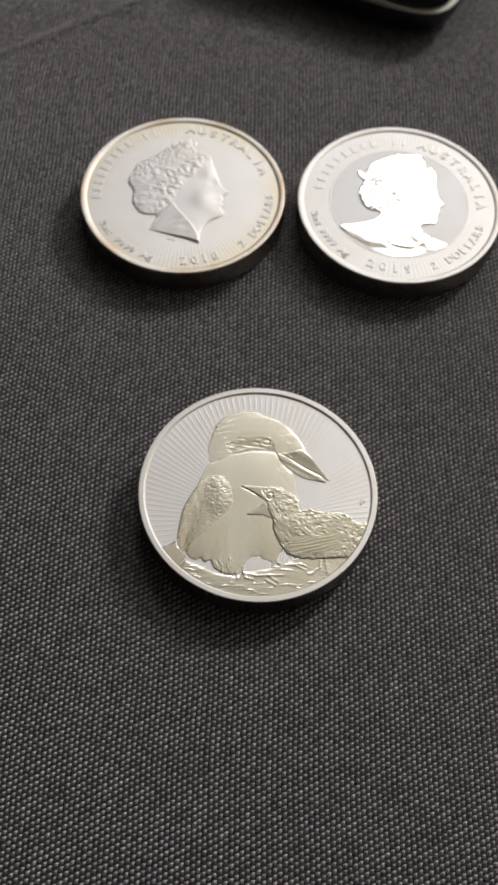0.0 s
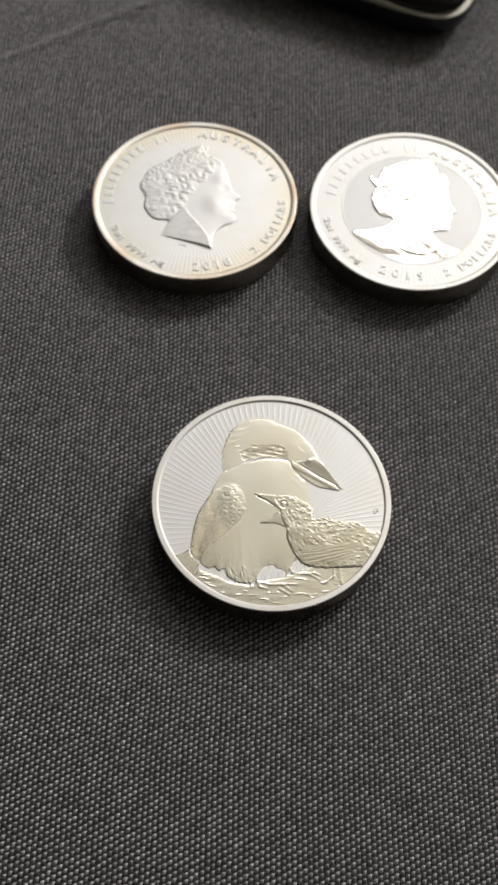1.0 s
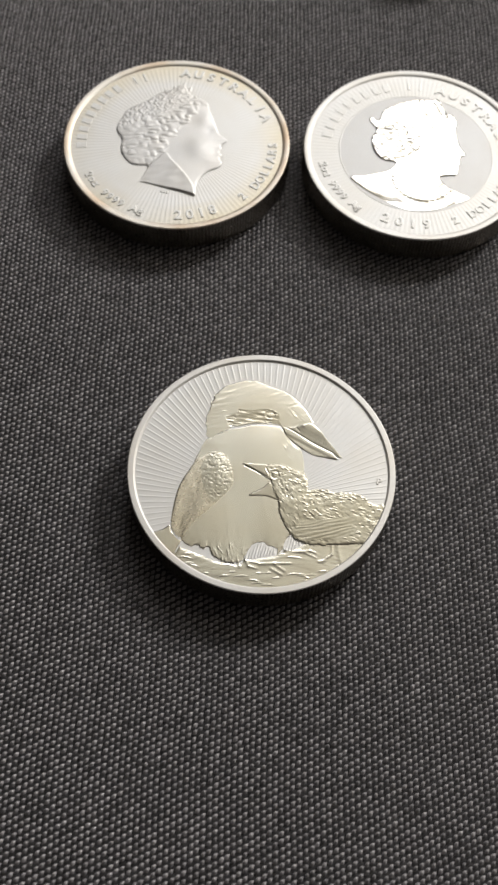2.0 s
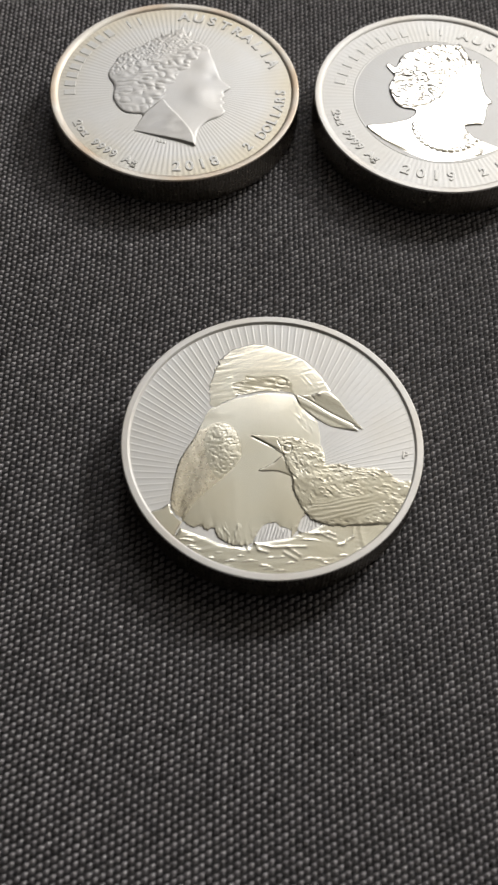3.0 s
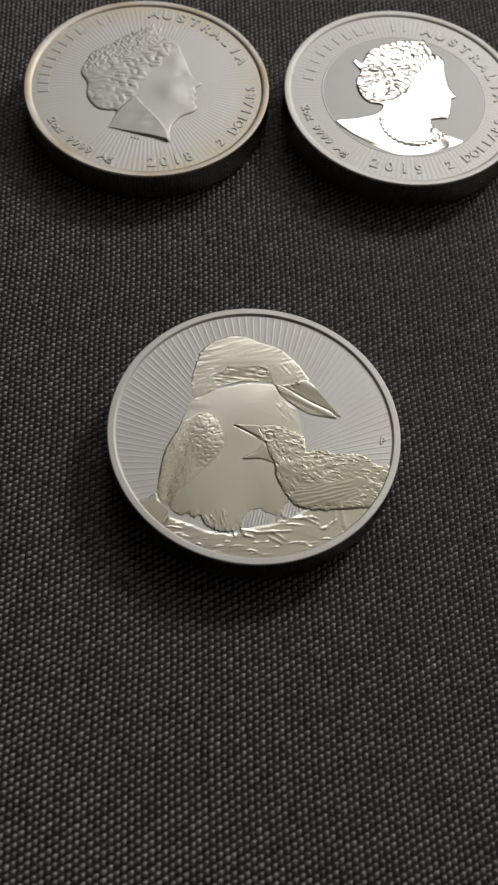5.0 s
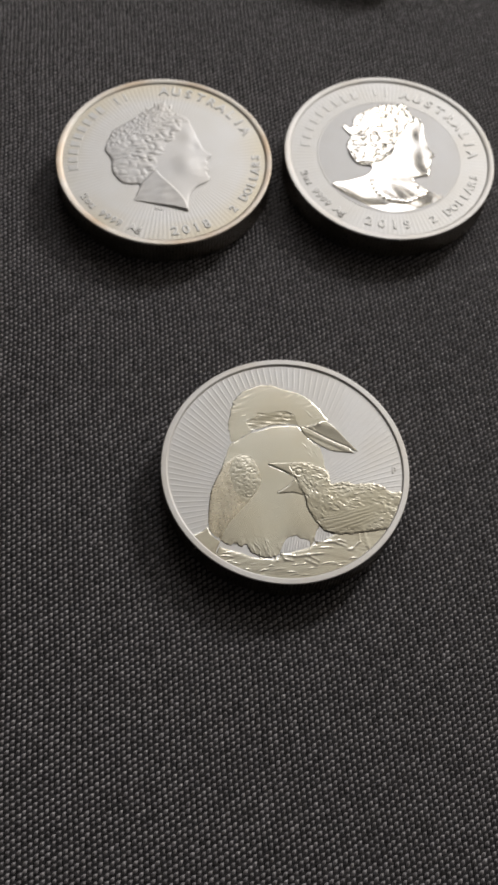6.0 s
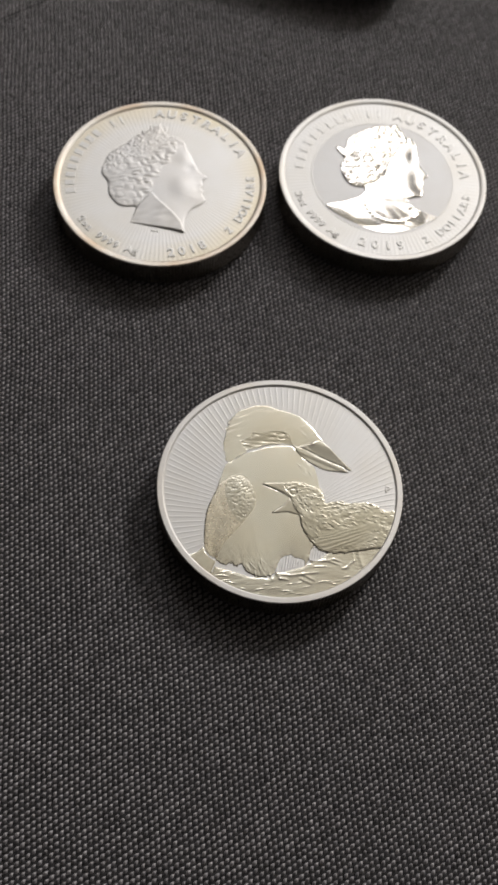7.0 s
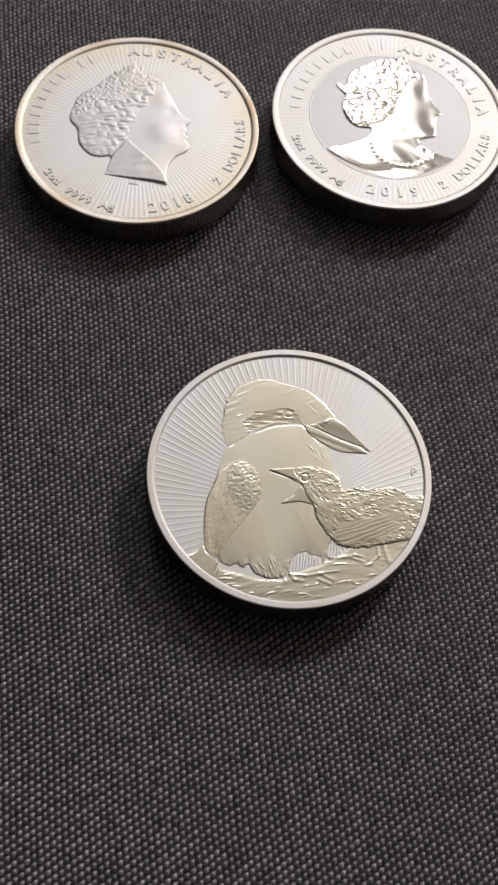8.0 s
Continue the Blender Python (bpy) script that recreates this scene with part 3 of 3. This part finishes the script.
    tufts(X, Y, z, inside, scatter(rng, 40, 7.0, 18.5, -4.9, -3.2, -8, (0.7, 1.6), (0.08, 0.12), (0.018, 0.036)))
    tufts(X, Y, z, inside, scatter(rng, 42, 1.2, 7.2, -3.6, 0.9, -28, (0.5, 1.2), (0.08, 0.11), (0.014, 0.034)))
    tufts(X, Y, z, inside & (folded < 0.4), scatter(rng, 20, 2.8, 6.4, -9.5, -2.5, -58, (0.5, 1.1), (0.07, 0.10), (0.010, 0.024)))
    # bright feather ends at the patch, the brow and under the beak
    tufts(X, Y, z, d_head > 0.1, scatter(rng, 7, -6.4, -3.6, 6.9, 9.8, 8, (0.7, 1.4), (0.07, 0.10), (0.014, 0.024)))
    tufts(X, Y, z, d_head > 0.1, scatter(rng, 30, 4.6, 7.7, 8.4, 12.4, -52, (0.8, 2.2), (0.07, 0.10), (0.004, 0.010)))
    tufts(X, Y, z, (d_body > 0.1) & (d_chick < 0) & (d_bill < 0), scatter(rng, 26, 2.8, 6.4, 1.2, 5.6, -66, (0.9, 1.9), (0.08, 0.11), (0.010, 0.02)))
    tufts(X, Y, z, d_body > 0.02, scatter(rng, 30, -8.0, -2.0, -15.6, -12.9, 96, (0.8, 1.8), (0.08, 0.11), (0.014, 0.026)))
    # grass on the bank
    grass = (d_bank > 0.1) & (z < 0.13) & (np.max([stroke(X, Y, *t[:4], 0.5) for t in TOES], 0) < 0.3)
    tufts(X, Y, z, grass, scatter(rng, 90, -14, 14, -19, -12.8, 0, (1.0, 2.8), (0.09, 0.13), (0.012, 0.032)))
    # finely ruled gaps between the legs, legs and toes
    for gap in (GAP, SMALL_GAP):
        z = np.where(depth_in(X, Y, gap) > 0, 0.03 + 0.026 * np.sin((X - 0.25 * Y) * 15), z)
    for x0, y0, x1, y1, w in TOES:
        z += 0.026 * stroke(X, Y, x0, y0, x1, y1, 1.1 * w)
    return z


def bird_coin():
    coin = coin_thing("silver coin with a relief of two birds and fine rays", 0, 0, FLAT_RIM, M_RIM)
    part("field", rayed_field("field", 112, (0.6, -5.6), [(0, 1), (0.10, 0), (0.5, 0.0), (0.84, -0.1), (0.93, -0.35)], 0.028), coin, "frosted field of fine rays")
    X, Y = square(-19.4, 19.4, -19.4, 16.2, 0.052)
    Z = bird_heights(X, Y)
    keep = (Z > 0.012) & (np.hypot(X, Y) < FIELD_R + 0.05)
    chick = np.maximum.reduce([depth_in(X, Y, p) for p in (CHICK, UPPER_BILL, LOWER_BILL)]) > -0.06
    adult = (np.maximum.reduce([depth_in(X, Y, p) for p in (BODY, HEAD, UPPER_BEAK, LOWER_BEAK, TAIL)]) > -0.06) & ~chick
    ruled = (np.maximum.reduce([depth_in(X, Y, p) for p in (GAP, SMALL_GAP)]) > 0) & ~chick
    coverts = (depth_in(X, Y, COVERT) > -0.1) & (depth_in(X, Y, WING) > 0.1)
    wing = (depth_in(X, Y, WING) > 0) & ~coverts
    stripe = depth_in(X, Y, STRIPE) > 0.1
    plain = adult & ~ruled & ~coverts & ~wing & ~stripe
    relief = tagged(new("relief"), "polished raised design of two birds on a bank")
    relief.parent = coin
    for name, pick, mat in (("adult_bird", plain, M_POLISH), ("wing", wing, M_QUILL), ("shoulder_plumage", coverts, M_PLUME), ("eye_stripe", stripe, M_PLUME),
                            ("chick", chick, M_PLUME), ("grassy_bank", ~adult & ~chick & ~ruled, M_POLISH), ("ruled_ground", ruled, M_FIELD)):
        part(name, height_mesh(name, X, Y, FIELD_Z + 0.02 + Z, keep, mat, pick), relief)
    legend(coin, "P", -4.8, -4.8, 17.9, 1.5, M_RIM, raise_mm=0.04).children[0].rotation_euler.z = radians(-8)
    return coin


# -- the two coins that show a plain bust
BUST_B = [(-4.9, -6.4), (-6.1, -9.8), (-6.1, -9.8), (-1.9, -11.0), (1.3, -11.8), (4.0, -12.7), (4.0, -12.7), (4.2, -9.5), (5.6, -7.2), (7.6, -6.0), (8.4, -4.8), (7.9, -3.7), (8.3, -2.9),
          (7.8, -2.2), (8.2, -1.4), (8.0, -0.6), (8.6, 0.0), (9.1, 0.7), (8.3, 1.5), (7.5, 2.4), (7.1, 3.6), (6.6, 5.0), (6.2, 6.4), (5.6, 7.9), (5.1, 9.6),
          (3.6, 11.0), (1.9, 11.6), (0.9, 13.6), (-0.2, 14.1), (-1.6, 13.0), (-4.1, 11.6), (-6.5, 9.4), (-9.3, 7.5), (-10.4, 5.3), (-11.2, 2.4), (-10.1, 0.0),
          (-9.9, -3.1), (-8.2, -5.6), (-6.4, -6.1)]
HAIR_B = [(-6.4, -6.3), (-8.4, -5.8), (-10.2, -3.1), (-10.4, 0.0), (-11.5, 2.4), (-10.7, 5.5), (-9.6, 7.8), (-6.7, 9.8), (-4.2, 12.0), (-1.4, 13.4), (0.0, 14.6),
          (1.4, 13.6), (2.2, 11.8), (4.6, 11.0), (5.3, 9.0), (3.6, 8.0), (2.4, 5.4), (0.8, 3.0), (-0.4, 0.6), (-1.6, -1.6), (-3.2, -4.4), (-4.6, -6.2)]
NECK_B = [(-4.8, -6.4), (-6.1, -9.8), (-6.1, -9.8), (-1.9, -11.0), (1.3, -11.8), (4.0, -12.8), (4.0, -12.8), (3.4, -10.0), (1.4, -7.0), (-0.6, -4.6), (-1.8, -3.0), (-3.2, -4.4)]
BUST_C = [(-12.0, -6.6), (-8.4, -5.8), (-5.0, -4.5), (-3.9, -2.8), (-5.9, -2.3), (-7.2, -1.1), (-7.9, 0.9), (-8.0, 2.9), (-7.4, 4.3), (-7.1, 5.2), (-8.3, 7.3),
          (-7.7, 8.1), (-6.6, 7.3), (-5.6, 9.9), (-2.6, 11.8), (0.5, 13.0), (3.3, 13.0), (4.7, 13.4), (5.6, 11.3), (6.0, 10.0), (7.1, 9.5), (7.8, 7.9), (7.6, 6.3),
          (7.8, 3.5), (8.1, 1.7), (9.0, -0.2), (8.1, -1.0), (7.6, -2.9), (7.0, -5.2), (5.8, -5.4), (4.0, -6.0), (5.1, -7.8), (7.3, -9.4), (9.0, -10.4),
          (6.1, -12.0), (2.3, -13.4), (-1.5, -13.7), (-4.2, -12.8), (-7.7, -10.7), (-10.0, -9.0)]
HAIR_C = [(-4.2, -2.7), (-6.0, -2.6), (-7.4, -1.3), (-8.2, 0.9), (-8.3, 3.0), (-7.6, 4.6), (-6.9, 7.2), (-5.8, 10.1), (-2.7, 12.1), (0.5, 13.3), (4.7, 13.7),
          (6.2, 10.2), (7.4, 9.7), (7.6, 8.2), (5.0, 7.8), (3.4, 5.5), (1.8, 3.0), (0.6, 0.2), (-1.6, -1.4)]


def bust_b_heights(X, Y):
    d = depth_in(X, Y, BUST_B)
    z = 0.16 * edge(d, 0.45) + 0.26 * (1 - np.exp(-np.maximum(d, 0) / 2.4))
    h = depth_in(X, Y, HAIR_B) + 0.55 * vnoise(X * 0.9, Y * 0.9, 48)
    wave = np.sin((Y * 1.0 + 0.22 * X + 1.5 * vnoise(X * 0.3, Y * 0.3, 31)) * 3.4)
    curl = np.abs(vnoise(X * 0.75 + 0.3 * Y, Y * 1.25 - 0.2 * X, 32)) ** 0.8
    fine = hatch(X, Y, 15, 1.2, 3.2, 33)
    crown = step(Y - 0.62 * X - 8.0, 1.2)
    z += step(h, 0.5) * ((1 - crown) * (0.014 * wave + 0.15 * curl * (0.5 + 0.5 * step(X + 0.5 * Y + 8.0, 4.0)) + 0.012 * fine) + crown * (0.04 + 0.10 * np.abs(vnoise(X * 1.5 + Y, Y * 1.7 - X, 34)) + 0.03 * vnoise(X * 3.4, Y * 3.4, 40)))
    n = depth_in(X, Y, NECK_B, 3)
    fold = vnoise(X * 0.35 + Y * 0.5, Y * 0.9 - X * 0.5, 35)
    z = np.where(n > 0, z * (1 - step(n, 0.3)) + step(n, 0.3) * (0.16 + 0.055 * (Y + 12.0) + 0.05 * (X + 2.0) + 0.04 * fold), z)
    # plain rounded cheek and brow
    z += 0.24 * np.exp(-(((X - 4.0) / 2.1) ** 2 + ((Y + 1.6) / 2.2) ** 2)) + 0.16 * np.exp(-(((X - 4.8) / 1.5) ** 2 + ((Y - 5.6) / 1.8) ** 2))
    z -= 0.10 * np.exp(-(((X - 5.8) / 0.9) ** 2 + ((Y - 2.7) / 0.8) ** 2)) + 0.03 * np.exp(-(((X - 6.9) / 0.6) ** 2 + ((Y + 2.4) / 1.2) ** 2))
    z = np.where(d > 0, z, 0)
    # the points of the band in the hair
    for a in ((-2.6, 11.2, -3.0, 13.2), (-1.2, 12.0, -1.3, 14.4), (0.2, 12.4, 0.6, 15.2), (1.4, 11.6, 1.9, 14.2)):
        q = blade(X, Y, *a, 0.3)
        z = np.where(q > 0.4, np.maximum(z, 0.22 * q), z)
    return z


def bust_c_heights(X, Y):
    d = depth_in(X, Y, BUST_C)
    z = 0.17 * edge(d, 0.3) + 0.07 * (1 - np.exp(-np.maximum(d, 0) / 2.5))
    h = depth_in(X, Y, HAIR_C)
    curl = np.abs(vnoise(X * 1.1 + 0.4 * Y, Y * 1.3 - 0.3 * X, 41))
    z += step(h, 0.6) * (0.085 * curl + 0.010 * vnoise(X * 1.8, Y * 2.2, 42))
    z += 0.02 * stroke(X, Y, -6.6, 6.3, 3.8, 9.2, 0.3) * (1 + np.sin(X * 7))
    # curls at the back, a band across the hair, a brooch
    for cx, cy, r in ((-6.0, 3.2, 1.1), (-6.3, 0.7, 1.2), (-4.6, -0.9, 1.0), (-4.9, 5.4, 1.0), (-3.6, 2.0, 1.2), (-2.4, -0.4, 1.0), (-2.8, 4.6, 1.1), (-0.8, 1.8, 1.0)):
        q = np.hypot(X - cx, (Y - cy) * 1.15)
        z += 0.05 * np.exp(-((q - r) / 0.30) ** 2) - 0.03 * np.exp(-(q / 0.5) ** 2)
    for k in range(7):
        a = radians(51 * k)
        z += 0.06 * np.exp(-((X - 4.4 - 0.8 * math.cos(a)) ** 2 + (Y + 8.2 - 0.8 * math.sin(a)) ** 2) / 0.06)
    z += 0.02 * np.sin(X * 5.0) * np.exp(-((Y - 0.28 * X - 9.6) / 0.5) ** 2) * (d > 0.6)
    # a string of beads round the neck, and a brooch of beads
    for k in range(17):
        a = radians(172 + 11.4 * k)
        bx, by = 1.0 + 5.2 * math.cos(a), -6.6 + 4.6 * math.sin(a)
        z += 0.11 * np.sqrt(np.clip(1 - (np.hypot(X - bx, Y - by) / 0.52) ** 2, 0, 1)) * (d > 0)
    # plain hollows of the brow and jaw, soft folds on the shoulder
    z -= 0.05 * np.exp(-(((X - 6.6) / 1.0) ** 2 + ((Y - 4.6) / 1.6) ** 2)) + 0.04 * np.exp(-(((X - 6.4) / 1.2) ** 2 + ((Y + 1.2) / 2.2) ** 2))
    z += 0.06 * step(-Y - 1.5, 2.5) * vnoise(X * 0.45 + 0.3 * Y, Y * 0.3, 43) + 0.022 * step(-Y - 4.5, 2.0) * (Y + 5.0)
    z -= 0.004 * np.maximum(X - 3.0, 0)
    return np.where(d > 0, np.maximum(z, 0.02), 0)


def bust_coin(label, x, y, heights, relief_mat, legends, ring, rim_mat, field_mat):
    coin = coin_thing(label, x, y, DISHED_RIM, rim_mat)
    wave = [(k / 6, 0.5 * math.cos(2 * math.pi * k / 6)) for k in range(6)]
    part("field", rayed_field("field", 136, (0.0, 0.0), wave, 0.018, mat=field_mat), coin, "frosted field of fine rays")
    if ring:
        part("inner_field", rayed_field("inner_field", 136, (0.0, 0.0), wave, 0.006, 13.8, 0.02, 0.02, M_MATTE), coin, "matte field inside the ring")
        th = np.arange(180) * 2 * np.pi / 180
        loops = [np.stack([r * np.cos(th), r * np.sin(th), np.full(180, FIELD_Z + z)], -1) * MM for r, z in ((14.02, 0.0), (13.93, 0.06), (13.83, 0.06), (13.74, 0.0))]
        part("ring", mesh_of("ring", *ring_grid(loops), M_FIELD), coin, "fine raised ring")
    X, Y = square(-13.0, 10.0, -14.5, 15.6, CELL)
    Z = heights(X, Y)
    part("relief", height_mesh("relief", X, Y, FIELD_Z + 0.03 + Z, Z > 0.01, relief_mat), coin, "raised plain bust")
    for row in legends:
        legend(coin, *row[:5], M_FIELD, *row[5:])
    return coin


bird_coin()
satin = bust_coin("silver coin with a satin bust and a dated legend", -17.01, 65.83, bust_b_heights, M_SATIN, [
    ("XXXXXXXXX II", 186, 114, 17.2, 2.7, True, True),
    ("AUSTRALIA", 88, 23, 17.2, 2.7),
    ("2 DOLLARS", -45, 0, 17.4, 2.2, False),
    ("2018", -86, -65.5, 17.2, 2.7, False),
    ("2oz 9999 Ag", -150, -108, 17.4, 2.0, False)], False, M_RIM_TONED, M_FIELD_TONED)
for k in range(3):
    mark = part("bar", bar_mesh(0.34, 0.6, 0.1, M_FIELD), satin)
    mark.matrix_basis = pose((-2.0 + 0.5 * k) * MM, (-11.75 - 0.12 * k) * MM, (FIELD_Z + 0.02) * MM, 0, 0, -14)
bust_coin("silver coin with a mirror-bright bust inside a ring", 26.29, 65.74, bust_c_heights, M_MIRROR, [
    ("XXXXXXXXX II", 168, 85, 16.4, 2.7, True, True),
    ("AUSTRALIA", 71, 0, 16.3, 2.7),
    ("2 DOLLARS", -68, -20, 16.8, 2.2, False),
    ("2019", -111, -86, 16.8, 2.7, False),
    ("2oz 9999 Ag", -167, -128, 17.3, 2.0, False)], True, M_RIM, M_FIELD)


# ---- the black case at the back ----
def case_shell(name, w, d, z0, z1, r, mat, steps=10):
    """A rounded, domed shell with softened edges."""
    th = np.linspace(0, 2 * np.pi, 97)[:-1]
    c, s = np.cos(th), np.sin(th)
    ex, ey = np.sign(c) * np.abs(c) ** 0.44, np.sign(s) * np.abs(s) ** 0.44
    loops = []
    for k in range(steps + 1):
        t = k / steps * math.pi / 2
        inset, z = r * (1 - math.cos(t)), z0 + (z1 - z0) * math.sin(t)
        loops.append(np.stack([(w - inset) * ex, (d - inset) * ey, np.full(96, z)], -1) * MM)
    loops.append(np.stack([0.02 * ex, 0.02 * ey, np.full(96, z1 + 0.4)], -1) * MM)
    return mesh_of(name, *ring_grid(loops), mat)


case = tagged(new("plastic_case"), "glossy black rounded plastic case lying on the cloth", "case")
case.location = (15.6 * MM, 144.9 * MM, 0)
case.rotation_euler.z = radians(-24)
part("lid", case_shell("lid", 30.6, 17, 7.5, 12.3, 8, M_BLACK), case)
# Added band stands in for the edge highlight; tilted so it fades out rightwards.
part("seam_band", case_shell("seam_band", 31.3, 17.9, 7.2, 8.9, 0.8, M_HIGHLIGHT), case, "pale cream band in place of the case's highlight").rotation_euler.y = radians(4.5)
part("base", case_shell("base", 32.2, 18.6, 7.4, 0.0, 4, M_BLACK), case)
